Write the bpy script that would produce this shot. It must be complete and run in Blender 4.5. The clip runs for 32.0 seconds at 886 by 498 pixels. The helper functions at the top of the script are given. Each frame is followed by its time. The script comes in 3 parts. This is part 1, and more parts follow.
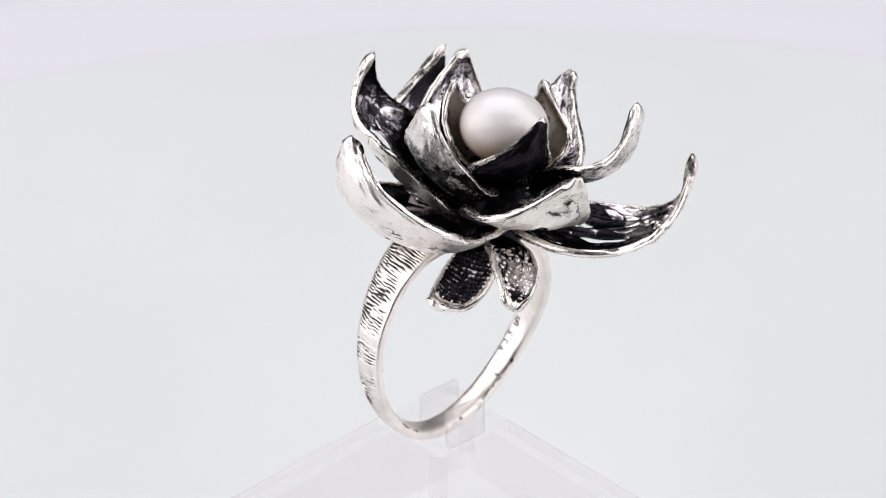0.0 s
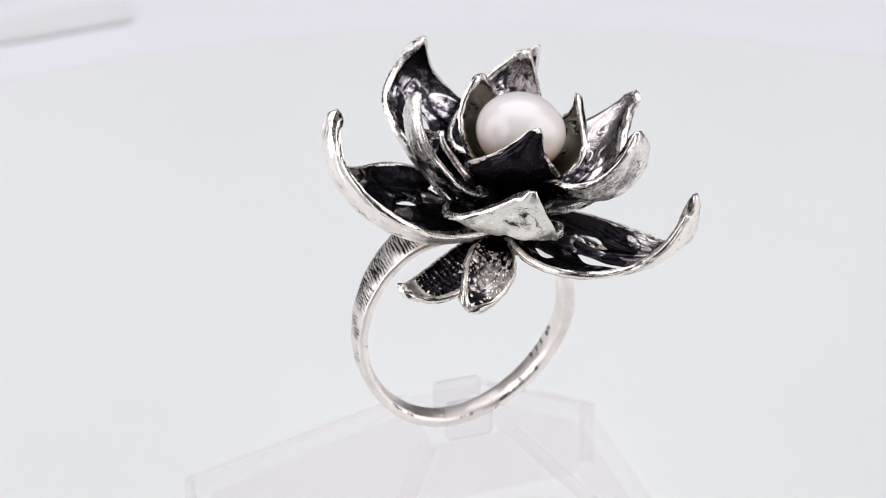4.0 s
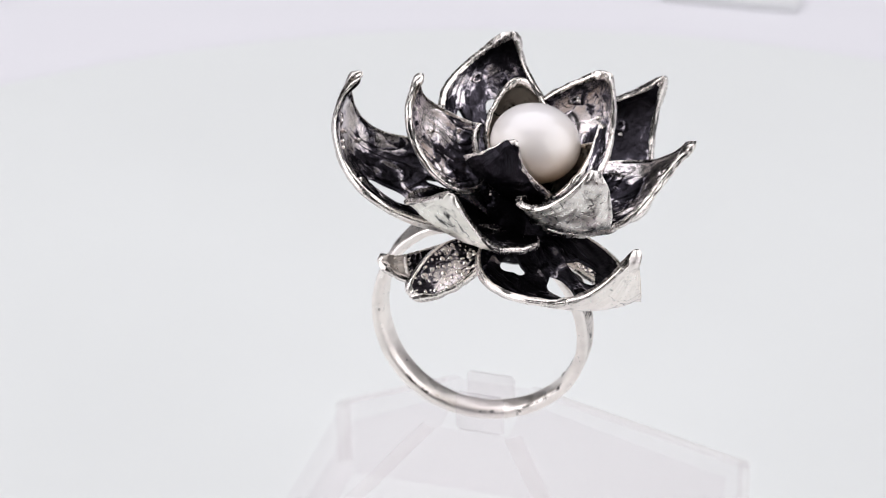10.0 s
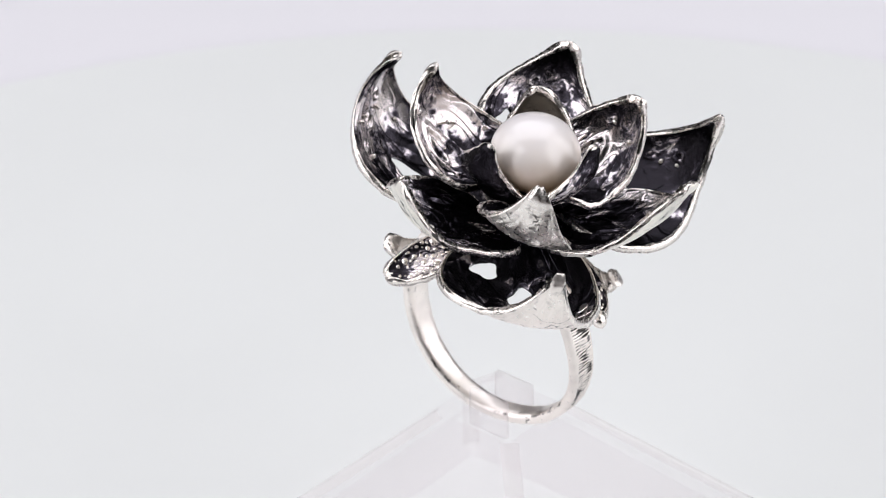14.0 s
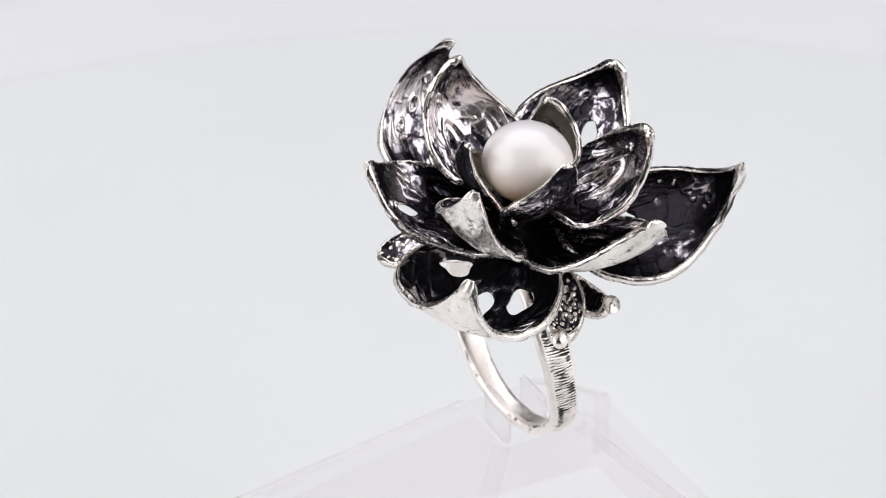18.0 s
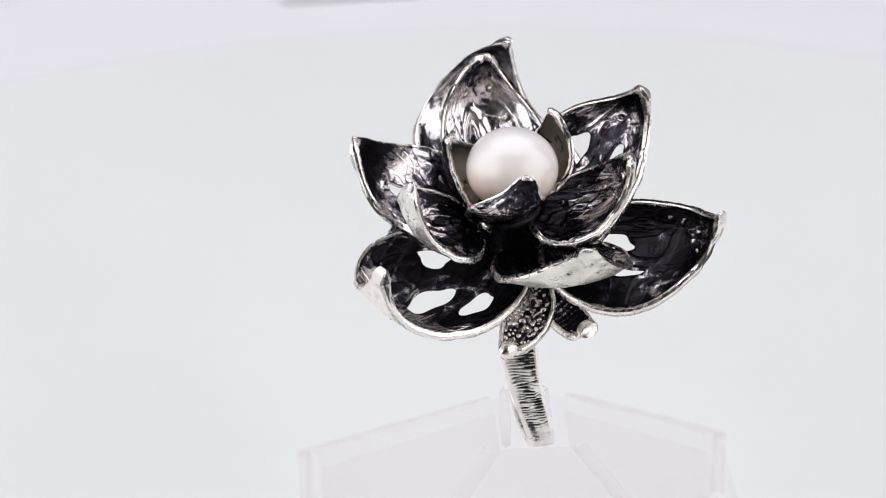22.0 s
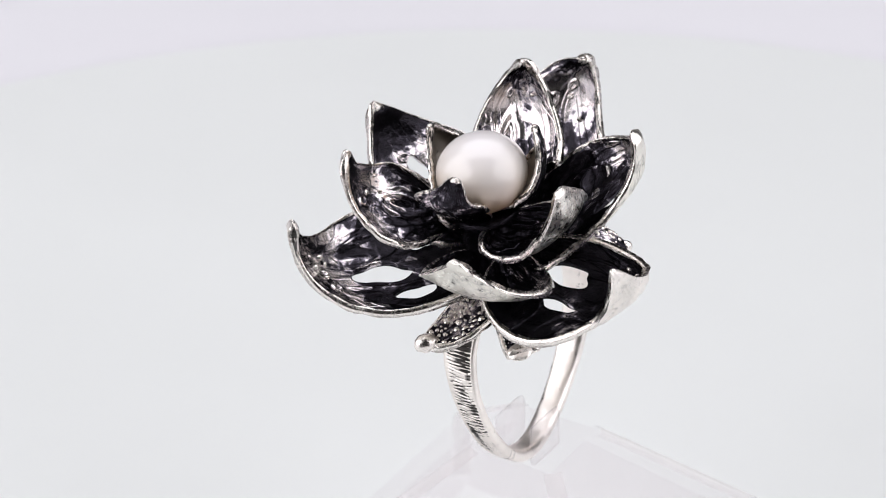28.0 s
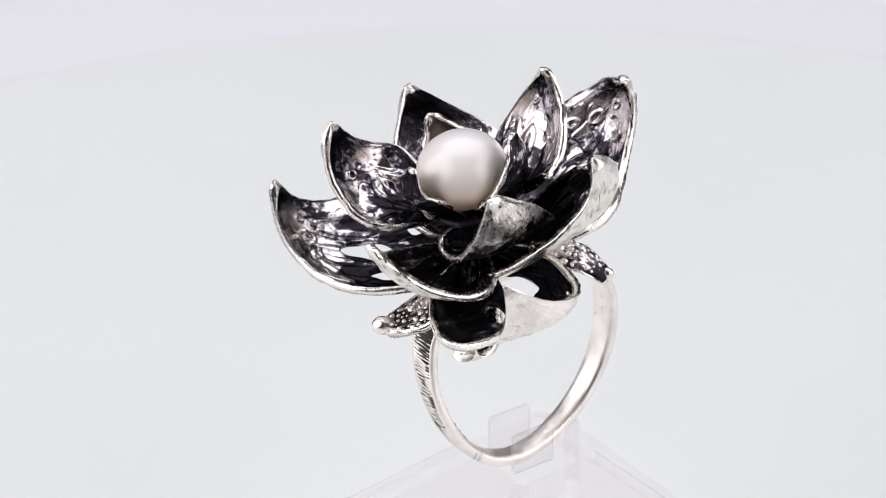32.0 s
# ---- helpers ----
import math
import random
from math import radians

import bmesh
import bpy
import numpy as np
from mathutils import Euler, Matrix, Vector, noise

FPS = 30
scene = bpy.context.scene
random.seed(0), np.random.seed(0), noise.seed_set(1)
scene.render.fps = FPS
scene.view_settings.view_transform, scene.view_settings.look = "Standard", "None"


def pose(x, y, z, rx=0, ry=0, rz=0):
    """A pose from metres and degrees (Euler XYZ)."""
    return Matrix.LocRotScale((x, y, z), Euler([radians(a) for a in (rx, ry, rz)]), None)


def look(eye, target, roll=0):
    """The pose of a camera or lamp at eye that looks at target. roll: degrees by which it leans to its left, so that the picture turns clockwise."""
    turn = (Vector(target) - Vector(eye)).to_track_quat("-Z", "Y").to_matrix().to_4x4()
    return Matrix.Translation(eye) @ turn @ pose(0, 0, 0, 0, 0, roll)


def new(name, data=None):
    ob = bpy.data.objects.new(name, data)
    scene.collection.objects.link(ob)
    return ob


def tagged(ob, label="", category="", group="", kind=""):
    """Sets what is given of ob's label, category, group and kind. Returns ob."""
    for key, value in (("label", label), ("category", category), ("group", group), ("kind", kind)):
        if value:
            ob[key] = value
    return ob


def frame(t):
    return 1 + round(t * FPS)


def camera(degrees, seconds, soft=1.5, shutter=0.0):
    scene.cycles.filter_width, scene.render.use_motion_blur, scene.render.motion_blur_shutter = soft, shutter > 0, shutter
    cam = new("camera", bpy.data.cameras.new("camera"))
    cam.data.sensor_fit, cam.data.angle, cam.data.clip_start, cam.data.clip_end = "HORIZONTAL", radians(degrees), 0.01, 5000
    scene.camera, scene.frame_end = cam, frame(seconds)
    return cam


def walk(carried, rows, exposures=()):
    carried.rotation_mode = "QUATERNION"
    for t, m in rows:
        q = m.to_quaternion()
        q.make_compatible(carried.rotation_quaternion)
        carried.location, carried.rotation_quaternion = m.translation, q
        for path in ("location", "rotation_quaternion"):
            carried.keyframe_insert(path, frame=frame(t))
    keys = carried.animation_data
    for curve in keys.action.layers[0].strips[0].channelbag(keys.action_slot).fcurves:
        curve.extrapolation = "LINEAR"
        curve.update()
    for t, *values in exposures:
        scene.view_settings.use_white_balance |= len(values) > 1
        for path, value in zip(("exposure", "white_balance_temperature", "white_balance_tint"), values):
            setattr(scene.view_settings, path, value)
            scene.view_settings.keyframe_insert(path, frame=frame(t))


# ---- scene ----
MM = 0.001
TOP = 0.069  # height of the origin of the ring's plan over the turntable
TURN = [(t, -185.797 * t / 32 + 3.306 * (t / 32) * (1 - t / 32) + 2.488 * (t / 32) * (1 - t / 32) * (1 - t / 16)) for t in range(33)]

cam = camera(17.104, 32.0, soft=0.4)
cam.data.dof.use_dof, cam.data.dof.focus_distance, cam.data.dof.aperture_fstop = True, 0.252, 54.0
EYE = Vector((0.0, -0.22672, 0.1055 + TOP))
AIM = EYE + Vector((-0.0147, 0.86615, -0.49957)) * 0.25
walk(cam, [(0.0, look(EYE, AIM, -0.8376)), (32.0, look(EYE, AIM, -0.8376))])

# ---- light: softboxes above and at both sides of a white shooting table in a dim room ----
world = bpy.data.worlds.new("room_light")
scene.world = world
world.use_nodes = True
wn = world.node_tree
wn.nodes["Background"].inputs["Color"].default_value = (0.93, 0.92, 1.0, 1)
wn.nodes["Background"].inputs["Strength"].default_value = 0.045


def softbox(name, eye, target, size, size_y, power, colour=(1, 1, 1)):
    lamp = bpy.data.lights.new(name, "AREA")
    lamp.shape, lamp.size, lamp.size_y, lamp.energy, lamp.color = "RECTANGLE", size, size_y, power, colour
    ob = new(name, lamp)
    ob.matrix_world = look(eye, target)
    return ob


softbox("softbox_left", (-0.44, -0.11, 0.30), (0, 0.0, 0.12), 0.7, 0.6, 2.76, (0.985, 0.966, 1.0))
softbox("softbox_right", (0.44, -0.11, 0.30), (0, 0.0, 0.12), 0.7, 0.6, 2.45, (0.985, 0.966, 1.0))
softbox("softbox_top", (0.0, 0.24, 0.60), (0, 0.08, 0.0), 0.8, 0.6, 2.75, (0.968, 0.955, 1.0))


# ---- materials ----
def material(name):
    m = bpy.data.materials.new(name)
    m.use_nodes = True
    t = m.node_tree
    return m, t, t.nodes["Principled BSDF"]


def add(t, kind, **inputs):
    nd = t.nodes.new(kind)
    for k, v in inputs.items():
        nd.inputs[k.replace("_", " ")].default_value = v
    return nd


def ramp(t, source, stops):
    r = t.nodes.new("ShaderNodeValToRGB")
    els = r.color_ramp.elements
    while len(els) < len(stops):
        els.new(0.5)
    for e, (p, c) in zip(els, stops):
        e.position = p
        e.color = (c, c, c, 1) if isinstance(c, (int, float)) else (*c, 1)
    t.links.new(source, r.inputs[0])
    return r.outputs[0]


def bump(t, bsdf, source, strength, distance):
    b = add(t, "ShaderNodeBump", Strength=strength, Distance=distance)
    t.links.new(source, b.inputs["Height"])
    t.links.new(b.outputs[0], bsdf.inputs["Normal"])


def maths(t, op, a, b):
    nd = t.nodes.new("ShaderNodeMath")
    nd.operation = op
    for k, v in enumerate((a, b)):
        if isinstance(v, (int, float)):
            nd.inputs[k].default_value = v
        else:
            t.links.new(v, nd.inputs[k])
    return nd.outputs[0]


def leaf_streaks(t, along, across, scale, detail=5.0, distortion=0.6):
    """Noise drawn out along the leaf."""
    uv = t.nodes.new("ShaderNodeUVMap")
    uv.uv_map = "leaf"
    mp = t.nodes.new("ShaderNodeMapping")
    mp.inputs["Scale"].default_value = (along, across, 1.0)
    t.links.new(uv.outputs[0], mp.inputs["Vector"])
    nz = add(t, "ShaderNodeTexNoise", Scale=scale, Detail=detail, Roughness=0.6, Distortion=distortion)
    t.links.new(mp.outputs[0], nz.inputs["Vector"])
    return nz.outputs[0]


def grain(t, scale, detail=5.0, rough=0.6, distortion=0.0):
    co = t.nodes.new("ShaderNodeTexCoord").outputs["Object"]
    nz = add(t, "ShaderNodeTexNoise", Scale=scale, Detail=detail, Roughness=rough, Distortion=distortion)
    t.links.new(co, nz.inputs["Vector"])
    return nz.outputs[0]


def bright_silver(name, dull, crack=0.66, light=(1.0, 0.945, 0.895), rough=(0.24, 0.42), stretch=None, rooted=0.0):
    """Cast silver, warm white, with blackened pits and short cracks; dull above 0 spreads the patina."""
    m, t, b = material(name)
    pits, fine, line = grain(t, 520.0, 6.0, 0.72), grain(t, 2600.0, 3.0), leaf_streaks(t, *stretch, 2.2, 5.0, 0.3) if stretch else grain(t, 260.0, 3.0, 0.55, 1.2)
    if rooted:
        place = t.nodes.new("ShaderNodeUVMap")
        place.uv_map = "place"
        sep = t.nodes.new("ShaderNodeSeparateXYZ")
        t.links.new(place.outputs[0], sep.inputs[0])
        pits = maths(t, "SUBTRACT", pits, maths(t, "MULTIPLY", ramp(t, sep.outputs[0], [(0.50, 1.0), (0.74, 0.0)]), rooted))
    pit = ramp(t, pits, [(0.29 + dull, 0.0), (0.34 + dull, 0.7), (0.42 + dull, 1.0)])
    if stretch:
        cut = ramp(t, line, [(crack, 1.0), (crack + 0.02, 0.08)])
    else:
        thin = ramp(t, line, [(0.484, 0.0), (0.496, 1.0), (0.504, 1.0), (0.516, 0.0)])
        cut = maths(t, "SUBTRACT", 1.0, maths(t, "MULTIPLY", thin, ramp(t, grain(t, 210.0, 2.0), [(crack - 0.09, 0.0), (crack - 0.04, 0.92)])))
    both = maths(t, "MULTIPLY", pit, cut)
    both = maths(t, "MULTIPLY", both, ramp(t, grain(t, 230.0, 3.0, 0.6), [(0.36, 0.84), (0.58, 1.0)]))
    dark, mid = tuple(c * 0.03 for c in light), tuple(c * 0.42 for c in light)
    t.links.new(ramp(t, both, [(0.0, dark), (0.4, mid), (1.0, light)]), b.inputs["Base Color"])
    t.links.new(ramp(t, fine, [(0.3, rough[0]), (0.7, rough[1])]), b.inputs["Roughness"])
    b.inputs["Metallic"].default_value = 1.0
    bump(t, b, maths(t, "ADD", both, maths(t, "MULTIPLY", pits, 0.8)), 0.45, 0.00012)
    return m


def black_silver():
    """Oxidised silver inside the petals: glossy dark metal with melted folds, black at the base and in the grooves,
    worn to violet-grey silver outwards, with a dark reflection painted into the tips.
    """
    m, t, b = material("oxidised_silver")
    place = t.nodes.new("ShaderNodeUVMap")
    place.uv_map = "place"
    sep = t.nodes.new("ShaderNodeSeparateXYZ")
    t.links.new(place.outputs[0], sep.inputs[0])
    along, lift = sep.outputs[0], sep.outputs[1]
    flow = leaf_streaks(t, 2.2, 1.25, 1.0, 0.0, 0.5)
    knot = leaf_streaks(t, 4.6, 2.8, 1.0, 0.5, 0.5)
    broad, speck = grain(t, 240.0, 3.0, 0.5), grain(t, 1500.0, 4.0, 0.65)
    # folds: slow rises that end in sharp steps, closer together towards the base
    fold = ramp(t, flow, [(0.20, 0.0), (0.38, 1.0), (0.40, 0.12), (0.50, 1.0), (0.52, 0.12), (0.64, 1.0), (0.66, 0.12), (0.82, 1.0)])
    lump = ramp(t, knot, [(0.25, 0.0), (0.47, 1.0), (0.51, 0.15), (0.75, 1.0)])
    inner = ramp(t, along, [(0.16, 1.0), (0.42, 0.6), (0.6, 0.06), (1.0, 0.0)])
    # the fall past 0.72 paints the dark room mirrored in the curled tips
    rubbed_tip_dim = ramp(t, along, [(0.08, 0.02), (0.26, 0.20), (0.42, 0.44), (0.54, 0.60), (0.72, 0.60), (0.85, 0.42), (1.0, 0.28)])
    # how much of the patina is gone, less the dark painted into the tips
    worn = maths(t, "ADD", rubbed_tip_dim, maths(t, "MULTIPLY", maths(t, "SUBTRACT", broad, 0.5), 1.5))
    worn = maths(t, "ADD", worn, maths(t, "MULTIPLY", maths(t, "SUBTRACT", speck, 0.5), 0.55))
    worn = maths(t, "ADD", worn, maths(t, "MULTIPLY", maths(t, "SUBTRACT", leaf_streaks(t, 15.0, 4.6, 1.0, 3.0, 0.3), 0.5), 0.85))
    worn = maths(t, "ADD", worn, maths(t, "SUBTRACT", lift, 0.5))
    worn = maths(t, "ADD", worn, maths(t, "MULTIPLY", maths(t, "MULTIPLY", maths(t, "SUBTRACT", lump, 0.55), 0.5), inner))
    crease = ramp(t, fold, [(0.10, 1.0), (0.30, 0.0)])
    worn = maths(t, "SUBTRACT", worn, maths(t, "MULTIPLY", maths(t, "MULTIPLY", crease, maths(t, "ADD", inner, 0.35)), ramp(t, speck, [(0.4, 0.1), (0.6, 0.6)])))
    t.links.new(ramp(t, worn, [(0.26, (0.022, 0.020, 0.025)), (0.37, (0.05, 0.045, 0.057)), (0.43, (0.085, 0.078, 0.098)), (0.50, (0.42, 0.385, 0.43)), (0.62, (0.84, 0.785, 0.79))]), b.inputs["Base Color"])
    t.links.new(ramp(t, worn, [(0.43, 0.86), (0.52, 1.0)]), b.inputs["Metallic"])
    t.links.new(ramp(t, worn, [(0.43, 0.22), (0.56, 0.8)]), b.inputs["Specular Tint"])
    rough = maths(t, "ADD", ramp(t, speck, [(0.35, 0.07), (0.65, 0.17)]), maths(t, "MULTIPLY", ramp(t, worn, [(0.42, 0.0), (0.6, 1.0)]), 0.10))
    t.links.new(rough, b.inputs["Roughness"])
    relief = maths(t, "MULTIPLY", maths(t, "ADD", fold, maths(t, "MULTIPLY", lump, 0.9)), maths(t, "ADD", inner, 0.06))
    relief = maths(t, "ADD", relief, maths(t, "MULTIPLY", speck, maths(t, "ADD", maths(t, "MULTIPLY", inner, 0.4), ramp(t, worn, [(0.38, 0.75), (0.5, 0.08)]))))
    bump(t, b, relief, 0.7, 0.00022)
    return m


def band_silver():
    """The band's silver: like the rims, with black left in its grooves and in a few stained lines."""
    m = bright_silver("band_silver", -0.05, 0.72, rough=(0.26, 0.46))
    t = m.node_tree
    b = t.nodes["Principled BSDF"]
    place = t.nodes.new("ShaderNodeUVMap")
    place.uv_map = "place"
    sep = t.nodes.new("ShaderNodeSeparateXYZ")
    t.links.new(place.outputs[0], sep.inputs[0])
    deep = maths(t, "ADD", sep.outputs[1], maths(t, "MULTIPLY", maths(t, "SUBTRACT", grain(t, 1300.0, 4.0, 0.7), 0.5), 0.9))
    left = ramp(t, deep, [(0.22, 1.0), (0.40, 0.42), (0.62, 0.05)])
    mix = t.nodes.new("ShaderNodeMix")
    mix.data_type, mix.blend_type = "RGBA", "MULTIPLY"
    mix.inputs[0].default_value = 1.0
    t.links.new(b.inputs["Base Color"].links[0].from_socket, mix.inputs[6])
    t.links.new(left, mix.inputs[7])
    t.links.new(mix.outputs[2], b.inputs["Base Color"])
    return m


def plain(name, colour, rough, metal=0.0, uneven=0.0, scale=60.0):
    m, t, b = material(name)
    b.inputs["Base Color"].default_value = (*colour, 1)
    b.inputs["Roughness"].default_value = rough
    b.inputs["Metallic"].default_value = metal
    if uneven:
        co = t.nodes.new("ShaderNodeTexCoord").outputs["Object"]
        nz = add(t, "ShaderNodeTexNoise", Scale=scale, Detail=5.0)
        t.links.new(co, nz.inputs["Vector"])
        lo = tuple(c * (1 - uneven) for c in colour)
        t.links.new(ramp(t, nz.outputs[0], [(0.35, lo), (0.65, colour)]), b.inputs["Base Color"])
    return m


def pearl_nacre():
    """White nacre under a soft lustrous coat, tan towards the seat of the pearl, with a few pits there; the top carries
    a painted lavender light tint.
    """
    m, t, b = material("pearl_nacre")
    sep = t.nodes.new("ShaderNodeSeparateXYZ")
    t.links.new(t.nodes.new("ShaderNodeTexCoord").outputs["Generated"], sep.inputs[0])
    height = maths(t, "ADD", sep.outputs[2], maths(t, "MULTIPLY", maths(t, "SUBTRACT", grain(t, 260.0, 3.0), 0.5), 0.25))
    pits = ramp(t, maths(t, "ADD", grain(t, 1500.0, 2.0), maths(t, "MULTIPLY", sep.outputs[2], 0.5)), [(0.36, 0.45), (0.42, 1.0)])
    mix = t.nodes.new("ShaderNodeMix")
    mix.data_type, mix.blend_type = "RGBA", "MULTIPLY"
    mix.inputs[0].default_value = 1.0
    # the last stop paints the lavender cast of the overhead light into the top
    t.links.new(ramp(t, height, [(0.24, (0.56, 0.40, 0.26)), (0.46, (0.87, 0.75, 0.63)), (0.66, (0.94, 0.872, 0.815)), (1.0, (0.88, 0.845, 0.85))]), mix.inputs[6])
    t.links.new(pits, mix.inputs[7])
    t.links.new(mix.outputs[2], b.inputs["Base Color"])
    for name, value in (("Roughness", 0.4), ("Coat Weight", 1.0), ("Coat Roughness", 0.15), ("Coat IOR", 1.68)):
        b.inputs[name].default_value = value
    return m


def acrylic(name, haze, tint, shine=0.10):
    """Clear plastic: straight see-through, a mirror sheen at grazing angles and a little milky haze."""
    m, t, b = material(name)
    b.inputs["Base Color"].default_value = (*tint, 1)
    b.inputs["Roughness"].default_value = 0.25
    see = add(t, "ShaderNodeBsdfTransparent", Color=(0.987, 0.980, 0.984, 1))
    gloss = add(t, "ShaderNodeBsdfGlossy", Roughness=0.08)
    edge = t.nodes.new("ShaderNodeLayerWeight")
    sheen = maths(t, "MULTIPLY", maths(t, "POWER", edge.outputs["Facing"], 4.0), shine)
    body, top = t.nodes.new("ShaderNodeMixShader"), t.nodes.new("ShaderNodeMixShader")
    body.inputs[0].default_value = haze
    t.links.new(see.outputs[0], body.inputs[1])
    t.links.new(b.outputs[0], body.inputs[2])
    t.links.new(sheen, top.inputs[0])
    t.links.new(body.outputs[0], top.inputs[1])
    t.links.new(gloss.outputs[0], top.inputs[2])
    t.links.new(top.outputs[0], t.nodes["Material Output"].inputs["Surface"])
    return m


SILVER, BLACK = bright_silver("bright_silver", 0.02, 0.625), black_silver()
MOTTLED = bright_silver("mottled_silver", 0.055, 0.635, (0.95, 0.92, 0.85))
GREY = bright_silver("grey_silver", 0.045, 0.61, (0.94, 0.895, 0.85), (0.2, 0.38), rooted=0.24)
DUSK = bright_silver("darkened_silver", 0.10, 0.70, (0.16, 0.145, 0.15), (0.2, 0.34))
RAW = bright_silver("raw_tan_silver", 0.06, 0.60, (0.37, 0.34, 0.30), (0.3, 0.5))
BAND_SILVER = band_silver()
RIM = bright_silver("worn_rim_silver", -0.01, 0.57, rough=(0.16, 0.34), stretch=(2.0, 26.0))
PEARL = pearl_nacre()
ACRYLIC, SEAM = acrylic("clear_acrylic", 0.022, (0.95, 0.89, 0.90), 0.015), acrylic("hazy_acrylic", 0.17, (0.90, 0.835, 0.82), 0.015)
LUG = acrylic("lug_acrylic", 0.09, (1.0, 0.97, 0.97), 0.12)
TABLE = plain("white_plastic", (0.79, 0.812, 0.803), 0.5, uneven=0.02, scale=25)
DESK = plain("brown_wood", (0.20, 0.12, 0.07), 0.45, uneven=0.5, scale=14)
ROOM = plain("grey_wall_paint", (0.2, 0.195, 0.19), 0.8, uneven=0.05, scale=5)
MARK = plain("grey_print", (0.735, 0.742, 0.75), 0.6)
CLOTH = plain("white_backdrop", (0.785, 0.78, 0.815), 0.9, uneven=0.02, scale=9)


# ---- building helpers ----
def part(name, bm, mat, parent=None, label=""):
    mesh = bpy.data.meshes.new(name)
    bm.to_mesh(mesh)
    bm.free()
    for mt in mat if isinstance(mat, (list, tuple)) else [mat]:
        mesh.materials.append(mt)
    ob = new(name, mesh)
    if parent:
        ob.parent = parent
    return tagged(ob, label)


def smooth(bm):
    for f in bm.faces:
        f.smooth = True
    return bm


# ---- setting ----
def disc(bm, radius, z0, z1, n=128, bev=0.002):
    rings = []
    for r, z in ((radius, z0), (radius, z1 - bev), (radius - bev * 0.3, z1 - bev * 0.3), (radius - bev, z1)):
        rings.append([bm.verts.new((r * math.cos(a), r * math.sin(a), z)) for a in (2 * math.pi * i / n for i in range(n))])
    for lo, hi in zip(rings, rings[1:]):
        for i in range(n):
            bm.faces.new((lo[i], lo[(i + 1) % n], hi[(i + 1) % n], hi[i]))
    bm.faces.new(rings[-1])
    bm.faces.new(rings[0][::-1])


def slab(name, lo, hi, mat, label, category):
    bm = bmesh.new()
    mid, size = (Vector(lo) + Vector(hi)) / 2, Vector(hi) - Vector(lo)
    bmesh.ops.create_cube(bm, size=1, matrix=Matrix.Translation(mid) @ Matrix.Diagonal((*size, 1)))
    return tagged(part(name, bm, mat), label, category, kind="structure")


# the white paper under the turntable, the wooden ground that carries it and the dim room around
slab("backdrop", (-0.55, -0.32, -0.0339), (0.55, 0.62, -0.0297), CLOTH, "white paper sheet spread under the turntable", "backdrop")
slab("floor", (-2.0, -2.0, -0.12), (2.0, 2.0, -0.034), DESK, "brown wooden ground under the white paper", "floor")
slab("wall_west", (-2.1, -2.0, -0.12), (-2.0, 2.0, 1.8), ROOM, "dim grey room wall", "wall")
slab("wall_east", (2.0, -2.0, -0.12), (2.1, 2.0, 1.8), ROOM, "dim grey room wall", "wall")
slab("wall_north", (-2.1, 2.0, -0.12), (2.1, 2.1, 1.8), ROOM, "dim grey room wall", "wall")
slab("wall_south", (-2.1, -2.1, -0.12), (2.1, -2.0, 1.8), ROOM, "dim grey room wall", "wall")
slab("ceiling", (-2.1, -2.1, 1.8), (2.1, 2.1, 1.9), ROOM, "dim grey room ceiling", "ceiling")

turntable = tagged(new("turntable"), "round white plastic turntable carrying the display stand", "turntable")
bm = bmesh.new()
disc(bm, 0.1375, -0.006, 0.0)
part("platter", bm, TABLE, turntable)
bm = bmesh.new()
disc(bm, 0.175, -0.018, -0.0065)
part("rim", bm, CLOTH, turntable, "broad white outer rim")
bm = bmesh.new()
disc(bm, 0.12, -0.0295, -0.0185)
part("base", bm, TABLE, turntable)
for az in (134.5, -135.8):
    bm = bmesh.new()
    m = pose(0, 0, -0.006, 0, 0, az) @ Matrix.Translation((0.163, 0, 0)) @ Matrix.Diagonal((0.007, 0.02, 0.0008, 1))
    bmesh.ops.create_cube(bm, size=1, matrix=m)
    bmesh.ops.bevel(bm, geom=bm.edges[:], offset=0.0003, segments=2, affect="EDGES")
    part("rim_mark", bm, MARK, turntable, "small grey printed mark")


# ---- the ring: the flower sits tilted on the band ----
def flower_frame():
    az, tilt = radians(39), radians(12)
    axis = Vector((-math.sin(az), math.cos(az), 0))
    return Matrix.Translation(Vector((0.3, 2.9, -24.5)) * MM) @ Matrix.Rotation(tilt, 4, axis)


FLOWER = flower_frame()
RING_BASE = Vector((0, 0, TOP - 0.0465))
LIFT = Matrix.Translation((0, 0, TOP - RING_BASE.z))
BLOOM = LIFT @ FLOWER


def bez(p, s):
    return (1 - s) ** 3 * p[0] + 3 * s * (1 - s) ** 2 * p[1] + 3 * s * s * (1 - s) * p[2] + s ** 3 * p[3]


def dbez(p, s):
    return 3 * (1 - s) ** 2 * (p[1] - p[0]) + 6 * s * (1 - s) * (p[2] - p[1]) + 3 * s * s * (p[3] - p[2])


